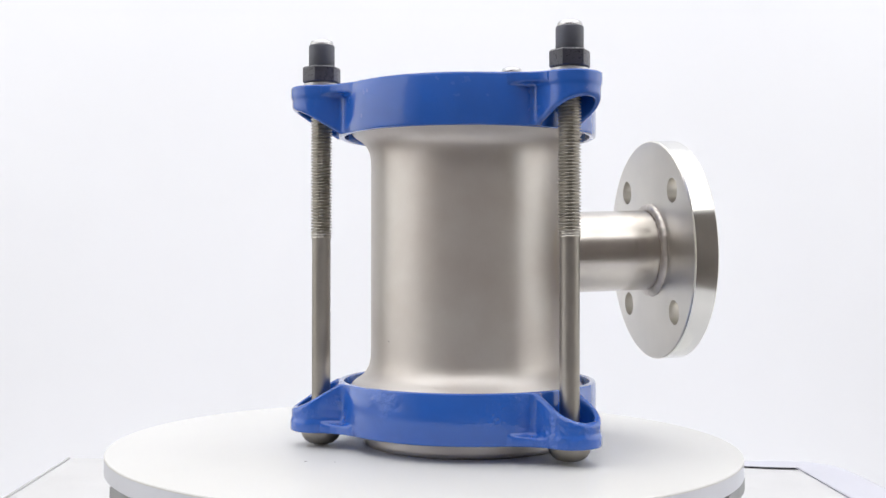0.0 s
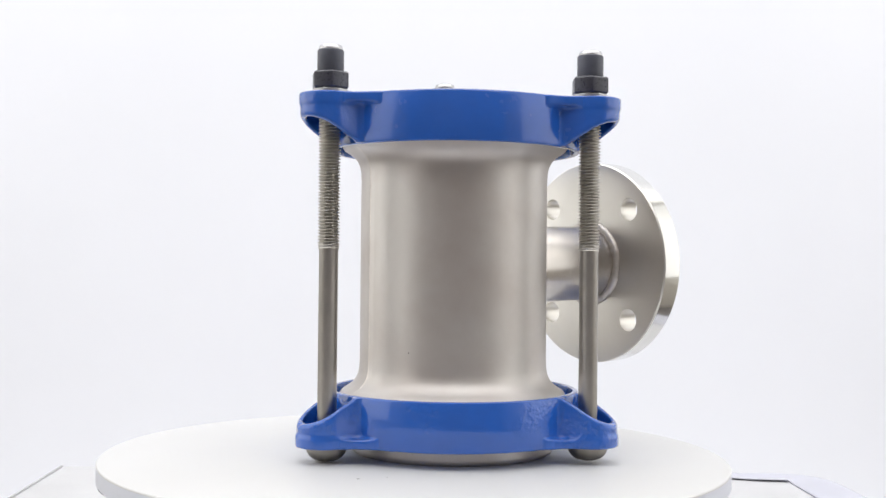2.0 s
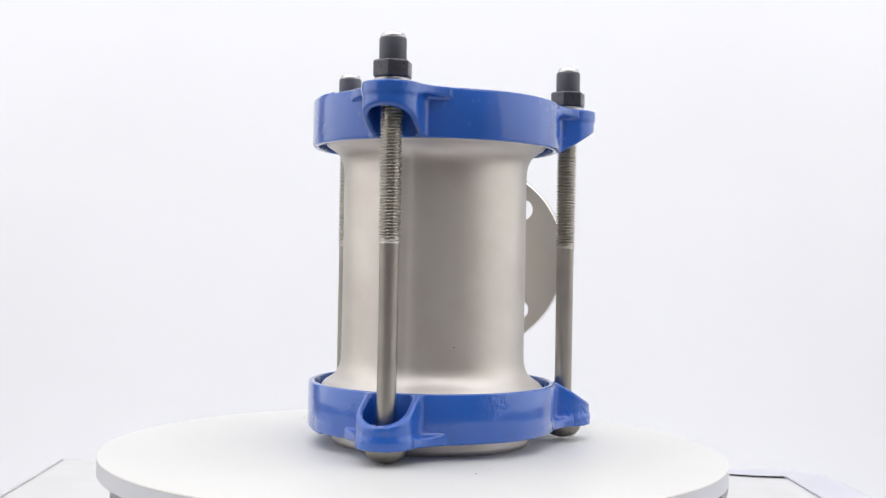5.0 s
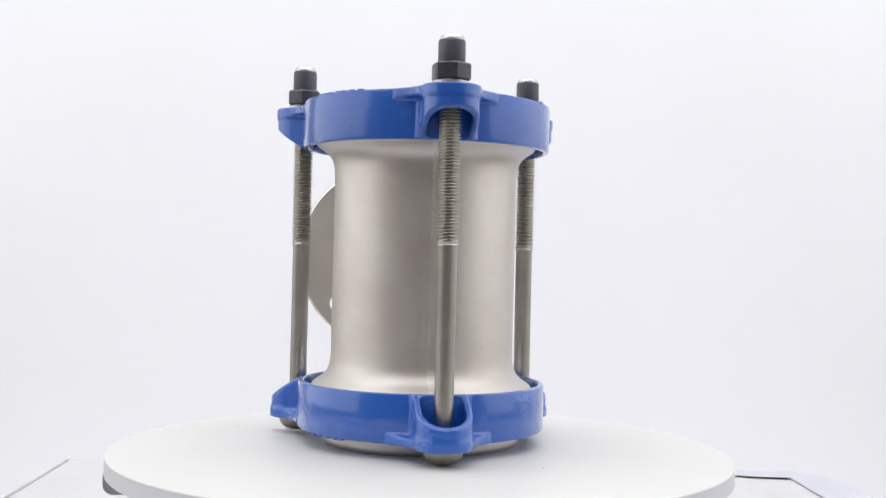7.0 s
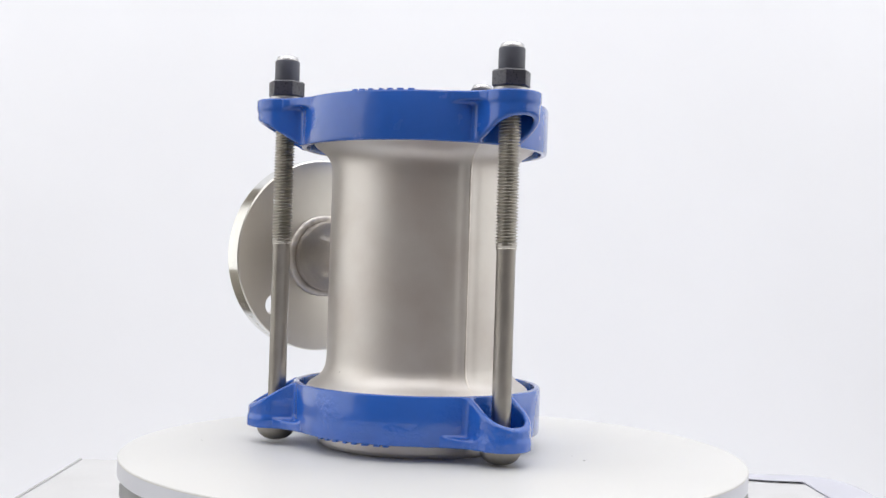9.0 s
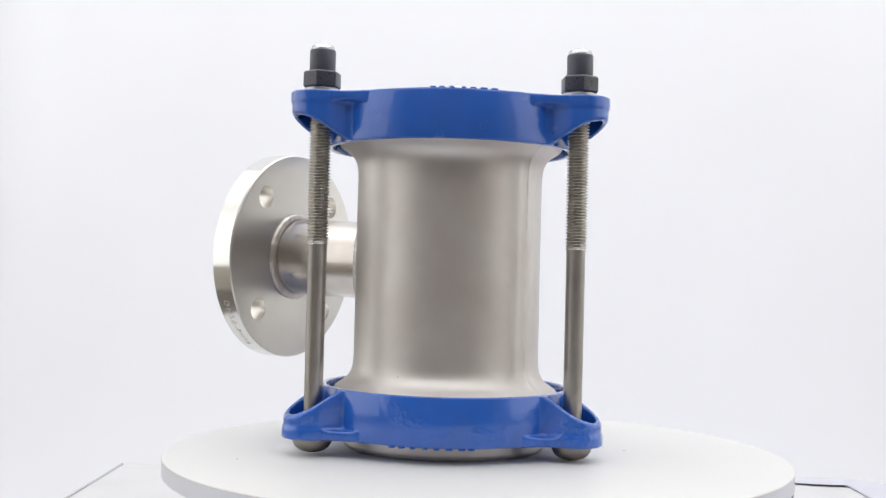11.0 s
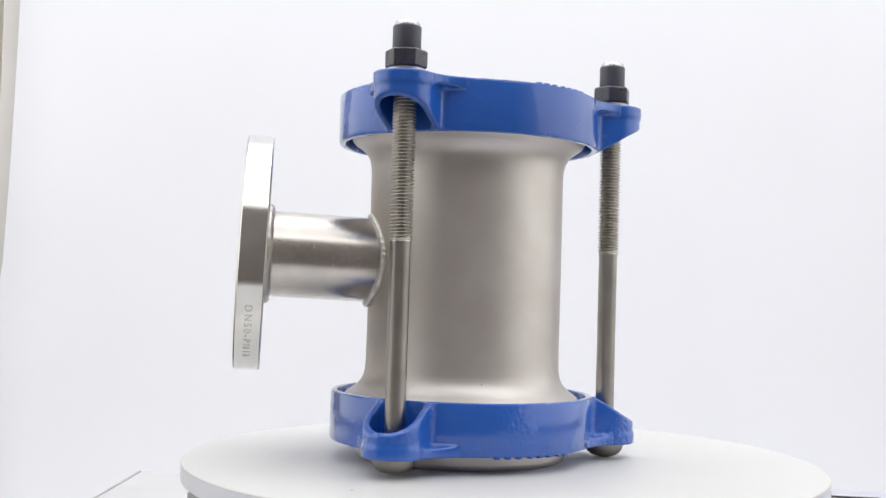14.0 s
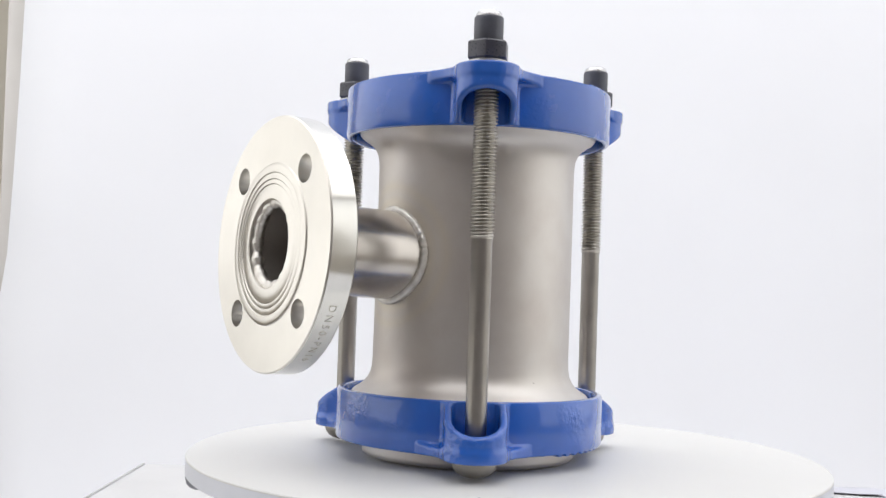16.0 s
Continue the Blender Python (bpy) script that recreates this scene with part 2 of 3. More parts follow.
def build_table():
    table = tagged(new("table"), "small pale grey laminate table under the turntable", "table")
    bm = prism([(-0.345, -0.42), (0.380, -0.42), (0.3845, 0.358), (0.3800, 0.362), (-0.3730, 0.3625), (-0.3770, 0.3585)], -0.104, -0.079)
    bmesh.ops.bevel(bm, geom=[e for e in bm.edges if min(e.verts[0].co.z, e.verts[1].co.z) > -0.08], offset=0.0015, segments=2, profile=0.5, affect="EDGES")
    part("tabletop", bm, BOARD, table)
    for x in (-0.31, 0.345):
        for y in (-0.38, 0.32):
            part("leg", box(x - 0.018, y - 0.018, -0.9, x + 0.018, y + 0.018, -0.104, 0.003), BOARD, table)
    # strip added to draw the dark line down the table's left edge
    part("edge_strip", prism([(-0.345 - 0.0012, -0.42), (-0.345 + 0.0010, -0.42), (-0.3760, 0.3585), (-0.3782, 0.3585)], -0.1035, -0.0776), EDGE_STRIP, table, "thin grey strip drawing the dark line along the table edge")
    # loose sheet lapping over the back corner and right edge, drooping outside them
    path = []
    for k in range(18):
        u = k / 17
        path.append((Vector((0.20 + 0.180 * u, 0.3525 - 0.030 * (1 - (1 - max(0.0, u - 0.5) / 0.5) ** 2))), Vector((0, 1)), 0.0003 + 0.0013 * u ** 2))
    for k in range(1, 9):
        a = radians(90 - 90 * k / 8)
        path.append((Vector((0.3800 + 0.003 * math.cos(a), 0.3195 + 0.003 * math.sin(a))), Vector((math.cos(a), math.sin(a))), 0.0016 - 0.0013 * k / 8))
    for k in range(1, 16):
        path.append((Vector((0.3830 - 0.001 * k / 15, 0.3195 - 0.38 * k / 15)), Vector((1, 0)), 0.0003))
    bm = bmesh.new()
    rows = []
    for at, out, lift in path:
        row = []
        for j in range(15):
            d = 0.16 * (j / 14) ** 1.4
            flat = 0.3640 - at.y if out.x < 0.5 else 0.042
            fall = max(0.0, d - flat)
            reach = flat + 0.075 * (1 - math.exp(-fall / 0.075)) if d > flat else d
            z = -0.0787 + lift * math.exp(-d / 0.03) + 0.0004 - (fall - 0.03 * (1 - math.exp(-fall / 0.03)))
            q = at + out * reach
            row.append(bm.verts.new((q.x, q.y, z)))
        rows.append(row)
    for p, q in zip(rows, rows[1:]):
        for k in range(14):
            bm.faces.new((p[k], p[k + 1], q[k + 1], q[k]))
    ob = thing("paper_sheet", bm, SHEET, "loose white paper sheet drooping over the table corner, lavender shade in its colour", "paper sheet")
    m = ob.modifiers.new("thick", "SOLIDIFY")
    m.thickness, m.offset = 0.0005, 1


# ---------------------------------------------------------------- the turntable
def build_turntable():
    R = 0.2255
    base = tagged(new("turntable_drive"), "grey round motor housing under the white turntable disc", "motor housing")
    part("drum", lathe([(0.0, -0.079), (0.150, -0.079), (0.152, -0.077), (0.152, -0.040), (0.148, -0.036), (0.0, -0.036)][1:5], 64, False), FOOT_GREY, base)
    part("spindle", lathe([(0.03, -0.036), (0.03, -0.029)], 32, False), STEEL_HEAD, base)
    disc = tagged(new("turntable_disc"), "round white laminate turntable disc carrying the pipe coupling", "turntable")
    part("top_plate", lathe([(R, -0.0014), (R, -0.0006), (R - 0.0006, 0.0)], 192, False), WHITE_TOP, disc, "white laminate top with a few specks")
    part("edge_band", lathe([(R - 0.004, -0.0125), (R - 0.0008, -0.0125), (R, -0.0118), (R, -0.0014)], 192, False), EDGE_BOUNCE, disc, "white edge band, bluish bounced light in its colour")
    block = None
    for k in range(6):
        m = pose(0, 0, 0, 0, 0, 31 + 60 * k)
        if block is None:
            bm = box(0.150, -0.033, -0.0290, 0.2235, 0.033, -0.0126)
            edges = [e for e in bm.edges if abs(e.verts[0].co.z - e.verts[1].co.z) < 1e-6 and min(e.verts[0].co.z, e.verts[1].co.z) < -0.02]
            bmesh.ops.bevel(bm, geom=edges, offset=0.009, segments=4, profile=0.5, affect="EDGES")
            block = part("foot_block", bm, FOOT_GREY, disc, "grey plastic block under the disc")
            block.matrix_basis = m
        else:
            ob = new("foot_block", block.data)
            ob.parent, ob.matrix_basis = disc, m
            tagged(ob, "grey plastic block under the disc")
    for x, y, r in ((0.103, 0.142, 0.0009), (-0.085, -0.074, 0.0010), (-0.066, -0.078, 0.0006)):
        bm = bmesh.new()
        bmesh.ops.create_icosphere(bm, subdivisions=1, radius=r, matrix=Matrix.Translation((x, y, 0.0001)) @ Matrix.Diagonal((1.3, 0.8, 0.25, 1)))
        part("dirt_speck", bm, SPECK, disc, "tiny dark dirt speck")
    return disc


# ---------------------------------------------------------------- the coupling
RING_R, RING_IN, RING_H = 0.0942, 0.0893, 0.0349
LOW_Z, TOP_Z = 0.0116, 0.2568
ROD_R, ROD_TURN = 0.1063, 182.95
MID_Z = 0.1342


def ring_mesh():
    """The cast ring, open side up."""
    return lathe([(0.0770, 0.0012), (0.0782, 0.0), (RING_R - 0.0022, 0.0), (RING_R - 0.0006, 0.0006), (RING_R, 0.0022), (RING_R - 0.0002, RING_H - 0.0020),
                  (RING_R - 0.0007, RING_H - 0.0006), (RING_R - 0.0018, RING_H), (RING_IN + 0.0012, RING_H), (RING_IN + 0.0003, RING_H - 0.0006), (RING_IN, RING_H - 0.0018),
                  (RING_IN - 0.0006, 0.016), (0.0770, 0.014)], 144)


def field_mesh(name, f, origin, step, mat):
    """A smooth closed mesh of the space where the field f is below zero."""
    inside = f < 0
    nx, ny, nz = f.shape
    total, count = np.zeros((nx - 1, ny - 1, nz - 1, 3)), np.zeros((nx - 1, ny - 1, nz - 1))
    corners = list(np.ndindex(2, 2, 2))
    grid = np.stack(np.meshgrid(np.arange(nx - 1), np.arange(ny - 1), np.arange(nz - 1), indexing="ij"), -1).astype(float)

    def cut(a, c):
        return a[c[0]:nx - 1 + c[0], c[1]:ny - 1 + c[1], c[2]:nz - 1 + c[2]]
    for p in corners:
        for q in corners:
            if p < q and sum(abs(a - b) for a, b in zip(p, q)) == 1:
                fp, fq = cut(f, p), cut(f, q)
                hit = cut(inside, p) != cut(inside, q)
                w = np.where(hit, fp / np.where(hit, fp - fq, 1.0), 0.0)
                at = grid + np.array(p) + w[..., None] * (np.array(q) - np.array(p))
                total += at * hit[..., None]
                count += hit
    has = count > 0
    index = np.full(count.shape, -1)
    index[has] = np.arange(has.sum())
    verts = total[has] / count[has][:, None] * step + np.array(origin)
    faces = []
    for axis in range(3):
        u, v = (axis + 1) % 3, (axis + 2) % 3
        low, high = [slice(None)] * 3, [slice(None)] * 3
        low[axis], high[axis] = slice(0, -1), slice(1, None)
        for e in np.argwhere(inside[tuple(low)] != inside[tuple(high)]):
            ring = []
            for a, b in ((1, 1), (0, 1), (0, 0), (1, 0)):
                c = e.copy()
                c[u] -= a
                c[v] -= b
                ring.append(int(index[tuple(c)]))
            faces.append(ring if inside[tuple(e)] else ring[::-1])
    me = bpy.data.meshes.new(name)
    me.from_pydata(verts.tolist(), [], faces)
    me.shade_smooth()
    me.materials.append(mat)
    return me


def blend(a, b, k):
    """The union of two fields with a cast fillet of about k between them."""
    h = np.clip(0.5 + 0.5 * (b - a) / k, 0, 1)
    return b + (a - b) * h - k * h * (1 - h)


def lug_mesh(paint):
    """One cast pocket lug of the ring, pointing along x, with fillets into the ring."""
    half, cr, thick, step = 0.0196, 0.1077, 0.0046, 0.00068
    origin = (0.0780, -0.0495, -0.002)
    x, y, z = np.meshgrid(*(np.arange(o, e, step) for o, e in zip(origin, (0.1305, 0.0500, 0.0380))), indexing="ij")
    r = np.hypot(x, y)
    dist = np.where(x > cr, np.hypot(np.maximum(x - cr, 0), y), np.abs(y)) - half
    s = np.clip((x - RING_R) / (cr + half - 0.0008 - RING_R), 0, 1)
    height = 0.0337 + (0.0160 - 0.0337) * (0.75 * s + 0.25 * s * s * (3 - 2 * s))
    wall = -blend(-dist, dist + thick, 0.0012)
    wall = -blend(-wall, -(z - height) * 0.8, 0.0022)
    reach = np.interp(x, (0.080, 0.0886, 0.0905, 0.0932, 0.0965, 0.1010, 0.1055, cr), (0.0350, 0.0345, 0.0328, 0.0300, 0.0268, 0.0236, 0.0212, 0.0202))
    edge = np.where(x > cr, dist + 0.0002, (np.abs(y) - reach) * 0.75)
    plate = -blend(-edge, -(z - 0.0066), 0.0020)
    ring = np.maximum(np.maximum(r - RING_R + 0.0006, z - RING_H + 0.0012), 0.0905 - r)
    lug = blend(wall, plate, 0.0042)
    lug = blend(lug, ring, 0.0050)
    lug = np.maximum(np.maximum(lug, 0.0905 - r), z - RING_H + 0.0005)
    lug = -blend(-np.maximum(lug, np.abs(y) - 0.0475), z, 0.0012)
    return field_mesh("lug", lug, origin, step, paint)


def build_ring(name, parent, flip):
    place = Matrix.Translation((0, 0, TOP_Z)) @ Matrix.Rotation(math.pi, 4, "X") if flip else Matrix.Translation((0, 0, LOW_Z))
    ring = part(name, ring_mesh(), BLUE if flip else BLUE_PEEL, parent, "glossy blue painted cast ring with three pocket lugs", 40)
    ring.matrix_basis = place
    first = None
    for n in range(3):
        turn = Matrix.Rotation(radians(ROD_TURN + 120 * n) * (-1 if flip else 1), 4, "Z")
        if first is None:
            first = lug_mesh(BLUE if flip else BLUE_PEEL)
        ob = new("lug", first)
        ob.parent = ring
        ob.matrix_basis = turn
    return ring


def raised_marks(parent, flip):
    """Cast lettering on the ring's face, too shallow to read: raised bars."""
    z = TOP_Z + 0.0002 if flip else LOW_Z - 0.0004
    first, last = (114, 145) if flip else (99, 140)
    rng = random.Random(7)
    count = 7 if flip else 8
    for k in range(count):
        a = first + (last - first) * (k + 0.5) / count + rng.uniform(-0.5, 0.5)
        bm = box(-0.0052, -0.0014 - 0.0013 * rng.random(), -0.0008, 0.0052, 0.0014 + 0.0013 * rng.random(), 0.0008, 0.0005)
        bm.transform(parent.matrix_basis.inverted() @ Matrix.Rotation(radians(a), 4, "Z") @ Matrix.Translation((0.0868, 0, z)))
        part("raised_mark", bm, BLUE if flip else BLUE_PEEL, parent)


FLARE = [(0.0848, 0.0405), (0.0843, 0.0430), (0.0825, 0.0452), (0.0790, 0.0474), (0.0757, 0.0498), (0.0728, 0.0532), (0.0709, 0.0572), (0.0700, 0.0620), (0.0697, 0.0690)]


def body_mesh():
    lower = [(0.0735, 0.0002), (0.0749, 0.0014), (0.0752, 0.004), (0.0752, 0.0135), (0.0840, 0.0160), (0.0848, 0.0300)] + FLARE
    upper = [(r, 2 * MID_Z - z) for r, z in reversed(lower[4:])] + [(0.0752, 0.2530), (0.0740, 0.2535)]
    straight = [(0.0697, 0.0690 + (2 * MID_Z - 0.138) * k / 12) for k in range(1, 12)]

    def wave(a, r, z):
        d = (math.degrees(a) - 178.5) * math.pi / 180 * 0.07
        ease = 1.0 if 0.03 < z < 0.24 else 0.0
        wob = 0.00009 * math.sin(3 * a + 40 * z) * ease
        return r + ease * (0.00028 * math.exp(-(d / 0.0028) ** 2) - 0.00030 * math.exp(-((abs(d) - 0.0058) / 0.0026) ** 2)) + wob
    return lathe(lower + straight + upper, 240, False, wave=wave)


def thread_mesh(z0, z1, radius, depth, pitch, sides=32):
    bm = bmesh.new()
    steps = int((z1 - z0) / pitch * 10)
    rings = []
    for j in range(steps + 1):
        z = z0 + (z1 - z0) * j / steps
        ring = []
        for k in range(sides):
            a = 2 * math.pi * k / sides
            ph = ((z - z0) / pitch - k / sides) % 1.0
            tri = abs(2 * ph - 1)
            fade = min(1.0, (z - z0) / 0.004)
            r = radius - depth * fade * min(1.0, max(0.0, 1.25 * tri - 0.12)) - 0.0006 * (1 - fade)
            ring.append(bm.verts.new((r * math.cos(a), r * math.sin(a), z)))
        rings.append(ring)
    for p, q in zip(rings, rings[1:]):
        for k in range(sides):
            j = (k + 1) % sides
            bm.faces.new((p[k], p[j], q[j], q[k]))
    return bm


def build_rods(parent):
    spare = {}

    def piece(name, make, mat, under, m=None, label="", sharp=35.0):
        if name in spare:
            ob = new(name, spare[name])
            ob.parent = under
            if label:
                tagged(ob, label)
        else:
            ob = part(name, make(), mat, under, label, sharp)
            spare[name] = ob.data
        if m is not None:
            ob.matrix_basis = m
        return ob

    def hexagon():
        bm = bmesh.new()
        R = 0.01386
        prof = [(0.0, 0.0006, 0.92), (0.0, 0.0016, 1.0), (0.0, 0.0112, 1.0), (0.0, 0.0124, 0.90)]
        rings = []
        for _, z, s in prof:
            rings.append([bm.verts.new((R * s * math.cos(radians(60 * k)), R * s * math.sin(radians(60 * k)), z)) for k in range(6)])
        for p, q in zip(rings, rings[1:]):
            for k in range(6):
                j = (k + 1) % 6
                bm.faces.new((p[k], p[j], q[j], q[k]))
        bm.faces.new(rings[0])
        bm.faces.new(rings[-1])
        edges = [e for e in bm.edges if abs(e.verts[0].co.z - e.verts[1].co.z) > 0.005]
        bmesh.ops.bevel(bm, geom=edges, offset=0.0006, segments=2, profile=0.5, affect="EDGES")
        return bm

    for n in range(3):
        a = radians(ROD_TURN + 120 * n)
        at = pose(ROD_R * math.cos(a), ROD_R * math.sin(a), 0, 0, 0, (0, 47, 21)[n])
        rod = piece("tie_rod", lambda: lathe([(0.0067, 0.008), (0.0067, 0.1480), (0.0070, 0.1488), (0.0070, 0.153)], 40, False), STEEL_ROD, parent, at,
                    "long dull steel tie rod, threaded on its upper half")
        piece("thread", lambda: thread_mesh(0.1488, 0.263, 0.0079, 0.0018, 0.0022), STEEL_THREAD, rod, None, "fine screw thread", 60)
        piece("washer", lambda: lathe([(0.0080, 0.2567), (0.0124, 0.2567), (0.0127, 0.2571), (0.0127, 0.2596), (0.0124, 0.2599), (0.0080, 0.2599)], 48), ZINC, rod, None, "bright flat washer")
        piece("nut", hexagon, BLACK, rod, pose(0, 0, 0.2599, 0, 0, (10, 12, 33)[n]), "black hexagon nut", 25)
        piece("cap", lambda: lathe([(0.0088, 0.2713), (0.0093, 0.2723), (0.0093, 0.2868), (0.0092, 0.2874), (0.0086, 0.2880)], 48, False), CAP_BLACK, rod, None,
              "matt black protective cap over the rod end", 50)
        piece("rod_tip", lambda: lathe([(0.0085, 0.2872), (0.0085, 0.2888), (0.0076, 0.2908), (0.0050, 0.2919), (0.0015, 0.2923)], 40, False), TIP_STEEL, rod, None, "pale metal rod end above the cap", 50)
        piece("bolt_head", lambda: lathe([(0.0012, 0.0010), (0.0050, 0.0013), (0.0090, 0.0026), (0.0118, 0.0047), (0.0136, 0.0075), (0.0143, 0.0100), (0.0143, 0.0118)], 48, False), STEEL_HEAD, rod, None,
              "domed bolt head under the lower lug", 50)


def flange_face(bm, x, r_in, r_out, flip):
    """A flat ring with four bolt holes, across the x axis."""
    loops, edges = [], []

    def loop(cy, cz, r, n):
        vs = [bm.verts.new((x, cy + r * math.cos(2 * math.pi * k / n), cz + r * math.sin(2 * math.pi * k / n))) for k in range(n)]
        edges.extend(bm.edges.new((vs[k], vs[(k + 1) % n])) for k in range(n))
        loops.append(vs)
    loop(0, 0, r_out, 96)
    loop(0, 0, r_in, 96)
    for k in range(4):
        a = radians(45 + 90 * k + 1.85)
        loop(0.0625 * math.cos(a), 0.0625 * math.sin(a), 0.009, 28)
    bmesh.ops.triangle_fill(bm, use_beauty=True, use_dissolve=False, edges=edges)
    return loops


def bridge(bm, p, q):
    n = len(p)
    for k in range(n):
        j = (k + 1) % n
        bm.faces.new((p[k], p[j], q[j], q[k]))


def circle_x(bm, x, r, n=96):
    return [bm.verts.new((x, r * math.cos(2 * math.pi * k / n), r * math.sin(2 * math.pi * k / n))) for k in range(n)]


BRANCH = pose(0, 0, 0.1367, 0, -1.8, 6.11)
FL0, FL1 = 0.1426, 0.1606
FLANGE_R = 0.0825


def build_branch(parent):
    pipe = part("branch_pipe", pipe_mesh(), STEEL_PIPE, parent, "short polished steel branch pipe")
    pipe.matrix_basis = BRANCH
    # weld where the pipe meets the body
    rng = random.Random(3)
    n = 220
    path = []
    for k in range(n):
        a = 2 * math.pi * k / n
        y, z = 0.0312 * math.cos(a), 0.0312 * math.sin(a)
        path.append(Vector((math.sqrt(0.0700 ** 2 - y * y), y, z)))
    bead = [0.0023 + 0.00032 * abs(math.sin(k * math.pi * 44 / n)) + 0.00025 * rng.random() for k in range(n)]
    part("weld_bead", tube(path, lambda k: bead[k], 10), STEEL_WELD, pipe, "rippled weld bead round the pipe foot", 70)
    path = [Vector((FL0 - 0.0003, 0.0319 * math.cos(2 * math.pi * k / n), 0.0319 * math.sin(2 * math.pi * k / n))) for k in range(n)]
    soft = [0.0034 + 0.0002 * math.sin(k * 0.21) + 0.00015 * math.sin(k * 0.83) for k in range(n)]
    part("weld_bead", tube(path, lambda k: soft[k], 10), STEEL_SEAM, pipe, "smooth weld ring behind the flange", 70)

    flange = part("flange", flange_mesh(), STEEL_TURNED, parent, "round machined steel flange with four bolt holes")
    flange.data.materials.append(STEEL_RIM)
    flange.matrix_basis = BRANCH
    path = [Vector((FL1 - 0.0045, 0.0272 * math.cos(2 * math.pi * k / n), 0.0272 * math.sin(2 * math.pi * k / n))) for k in range(n)]
    lump = [0.0030 + 0.0008 * abs(math.sin(k * math.pi * 17 / n)) + 0.0004 * math.sin(k * 0.37) + 0.0003 * rng.random() for k in range(n)]
    part("inner_weld", tube(path, lambda k: lump[k], 10), STEEL_WELD, flange, "shiny lumpy weld bead inside the bore", 70)
    bore = lathe([(0.0272, 0.030), (0.0272, 0.1565), (0.0290, 0.1565), (0.0290, 0.030)], 64)
    bore.transform(Matrix.Rotation(radians(90), 4, "Y"))
    part("bore_liner", bore, STEEL_SATIN, flange, "dull steel bore of the branch")
    # stamped size mark on the rim
    curve = bpy.data.curves.new("rim_mark", "FONT")
    curve.body, curve.size, curve.space_character, curve.extrude = "DN50-PN16", 0.0070, 1.44, 0.00006
    ob = bpy.data.objects.new("rim_mark", curve)
    me = bpy.data.meshes.new_from_object(ob)
    bpy.data.objects.remove(ob)
    for v in me.vertices:
        a = radians(-26) - v.co.x / FLANGE_R
        r = FLANGE_R + 0.00006 + v.co.z
        v.co = Vector((FL1 - 0.0065 - v.co.y, r * math.cos(a), r * math.sin(a)))
    me.materials.clear()
    me.materials.append(STEEL_MARK)
    mark = new("rim_mark", me)
    mark.parent = flange
    tagged(mark, "stamped letters and numbers on the flange rim")


def pipe_mesh():
    bm = lathe([(0.0302, 0.045), (0.0302, FL0 + 0.001), (0.0292, FL0 + 0.001), (0.0292, 0.045)], 72)
    bm.transform(Matrix.Rotation(radians(90), 4, "Y"))
    return bm


def flange_mesh():
    bm = bmesh.new()
    c = 0.0010
    back = flange_face(bm, FL0, 0.0295, FLANGE_R - c, True)
    front = flange_face(bm, FL1, 0.0522, FLANGE_R - c, False)
    b1, f1 = circle_x(bm, FL0 + c, FLANGE_R), circle_x(bm, FL1 - c, FLANGE_R)
    bridge(bm, back[0], b1)
    before = len(bm.faces)
    bridge(bm, b1, f1)
    bm.faces.ensure_lookup_table()
    for f in bm.faces[before:]:
        f.material_index = 1
    bridge(bm, f1, front[0])
    for p, q in zip(back[2:], front[2:]):
        bridge(bm, p, q)
    # raised sealing face with turned grooves, then the bore
    last = front[1]
    prof = [(FL1 + 0.0007, 0.0516), (FL1 + 0.0012, 0.0502)]
    for r in (0.0462, 0.0420, 0.0388):
        prof += [(FL1 + 0.0012, r), (FL1 + 0.0007, r - 0.0006), (FL1 + 0.0011, r - 0.0012)]
    prof += [(FL1 + 0.0012, 0.0292), (FL1 + 0.0006, 0.0284), (FL1 - 0.004, 0.0280), (FL0 + 0.006, 0.0280), (FL0, 0.0295)]
    for x, r in prof[:-1]:
        ring = circle_x(bm, x, r)
        bridge(bm, last, ring)
        last = ring
    bridge(bm, last, back[1])
    return bm


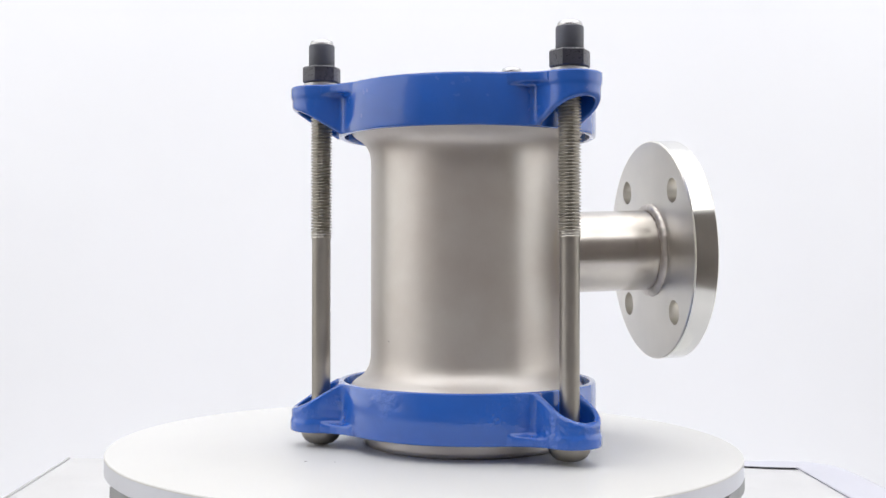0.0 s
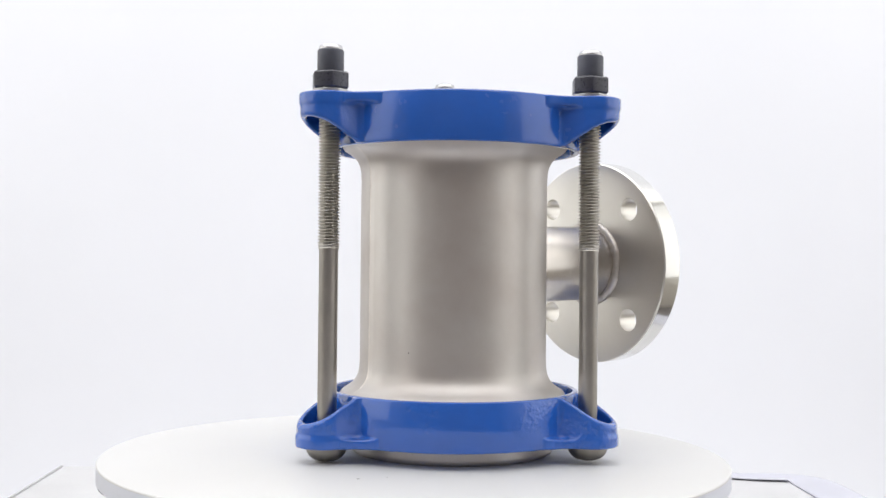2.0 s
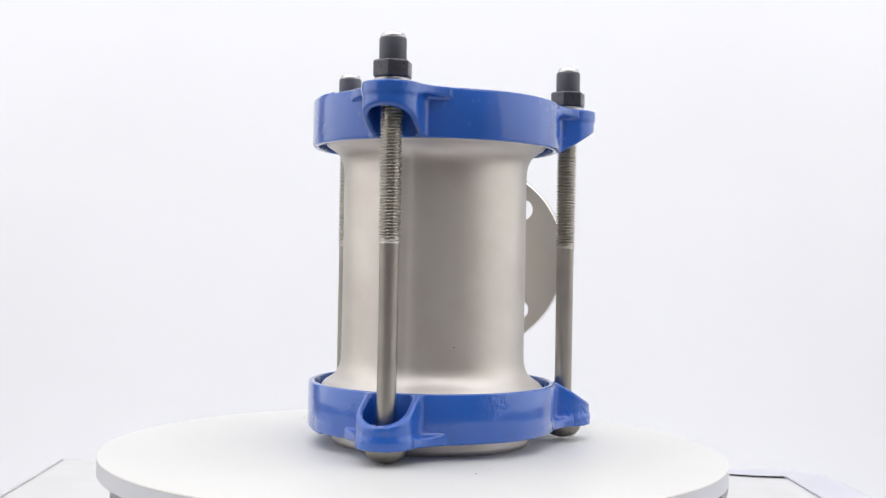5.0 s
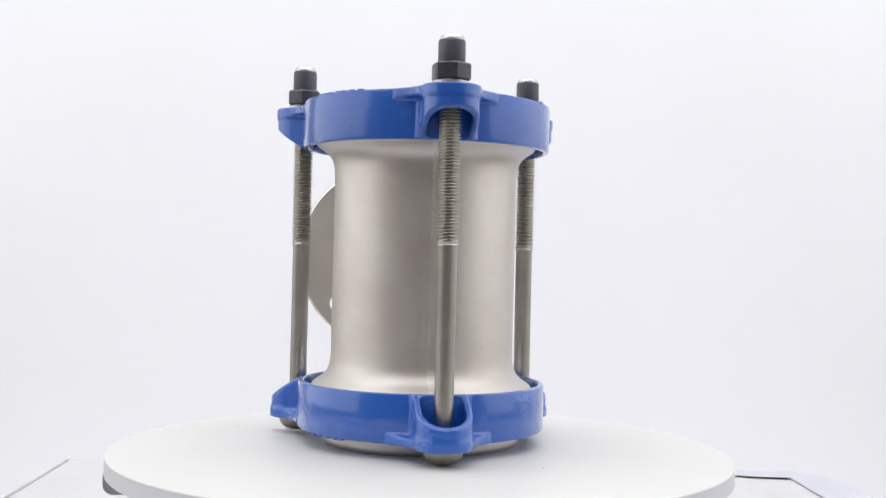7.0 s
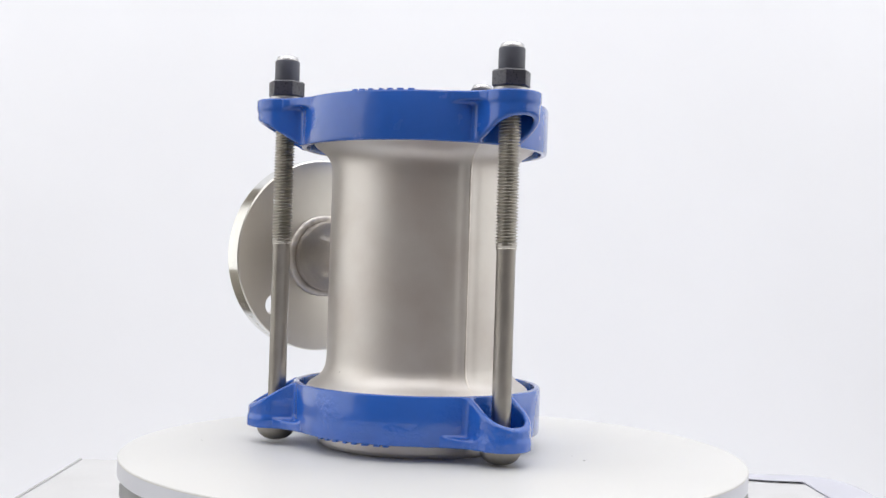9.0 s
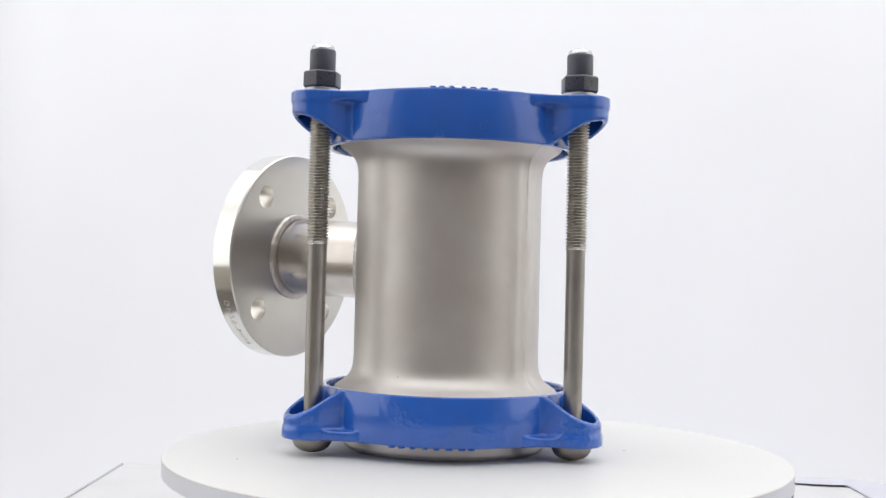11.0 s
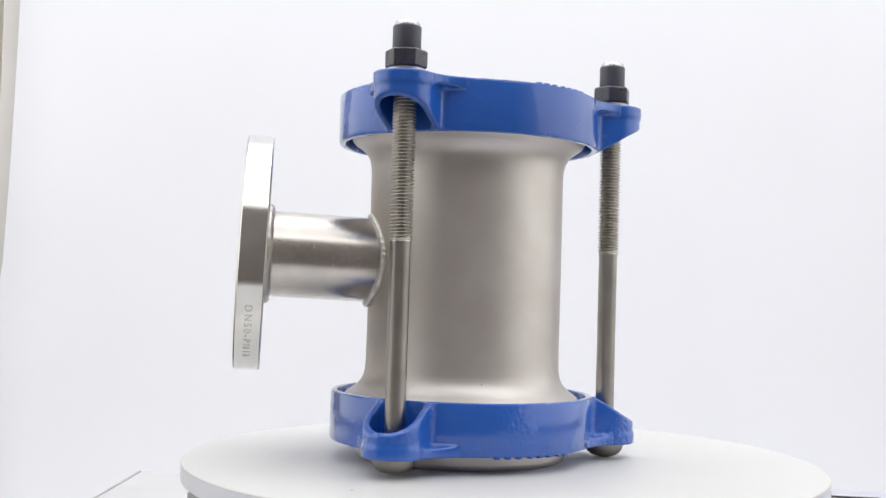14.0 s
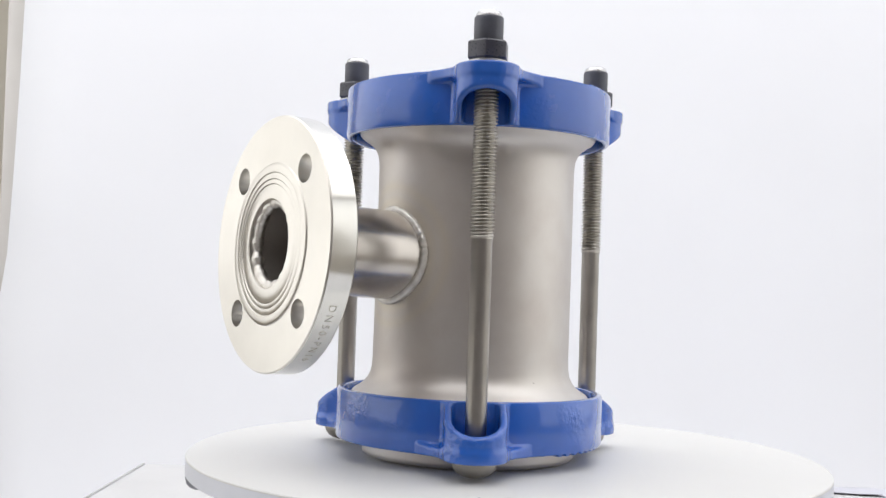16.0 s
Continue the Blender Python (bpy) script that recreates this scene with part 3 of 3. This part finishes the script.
def build_coupling():
    ob = tagged(new("pipe_coupling"), "steel pipe coupling with blue lugged rings and flanged side branch", "pipe coupling")
    part("body", body_mesh(), STEEL_BARREL, ob, "satin steel barrel with flared ends and a faint vertical seam", 50)
    bm = bmesh.new()
    strips = []
    for k in range(81):
        z = 0.0440 + (2 * MID_Z - 0.088) * k / 80
        wide = 0.0014 + 0.0003 * math.sin(k * 1.7)
        prof = 0.00022 + float(np.interp(min(z, 2 * MID_Z - z), [p[1] for p in FLARE], [p[0] for p in FLARE]))
        strips.append([bm.verts.new(((prof + h) * math.cos(radians(178.5) + t / 0.07), (prof + h) * math.sin(radians(178.5) + t / 0.07), z))
                       for t, h in ((-wide, -0.0004), (-0.4 * wide, 0.00018), (0.4 * wide, 0.00018), (wide, -0.0004))])
    for p, q in zip(strips, strips[1:]):
        for k in range(3):
            bm.faces.new((p[k], p[k + 1], q[k + 1], q[k]))
    for a, rad, z, size in ((96.9, 0.0712, 0.0563, 0.0008), (-147.9, 0.0697, 0.0768, 0.0007)):
        dot = bmesh.new()
        m = Matrix.Rotation(radians(a), 4, "Z") @ Matrix.Translation((rad, 0, z)) @ Matrix.Diagonal((0.25, 1.2, 0.8, 1))
        bmesh.ops.create_icosphere(dot, subdivisions=1, radius=size, matrix=m)
        part("dirt_speck", dot, PIT, ob, "tiny dark speck on the steel")
    part("weld_seam", bm, STEEL_SEAM, ob, "thin ground weld seam down the barrel", 60)
    low = build_ring("lower_ring", ob, False)
    top = build_ring("upper_ring", ob, True)
    raised_marks(low, False)
    raised_marks(top, True)
    part("gasket", lathe([(0.0845, 0.0270), (0.0892, 0.0270), (0.0892, 0.0340), (0.0846, 0.0355)], 96), RUBBER, ob, "black rubber seal inside the ring")
    part("gasket", lathe([(0.0845, 2 * MID_Z - 0.0270), (0.0892, 2 * MID_Z - 0.0270), (0.0892, 2 * MID_Z - 0.0340), (0.0846, 2 * MID_Z - 0.0355)], 96), RUBBER, ob, "black rubber seal inside the ring")
    build_rods(ob)
    build_branch(ob)
    return ob


build_room()
build_table()
build_backdrop()
turntable = build_turntable()
coupling = build_coupling()


def motions():
    times = [k * 0.5 for k in range(33)]
    turns = np.interp(times, [r[0] for r in TRACK], [r[7] for r in TRACK])
    disc_rows, coupling_rows = [], []
    for t, a in zip(times, turns):
        a = float(a)
        s, c = math.sin(radians(a)), math.cos(radians(a))
        disc_rows.append((t, pose(0, 0, 0, 0, 0, a)))
        coupling_rows.append((t, pose(0.0301 * c + 0.0016 * s, 0.0301 * s - 0.0016 * c, 0.0004, 0, 0, a) @ pose(0, 0, 0, 0.11, -0.43, 0)))
    walk(turntable, disc_rows)
    walk(coupling, coupling_rows)


motions()
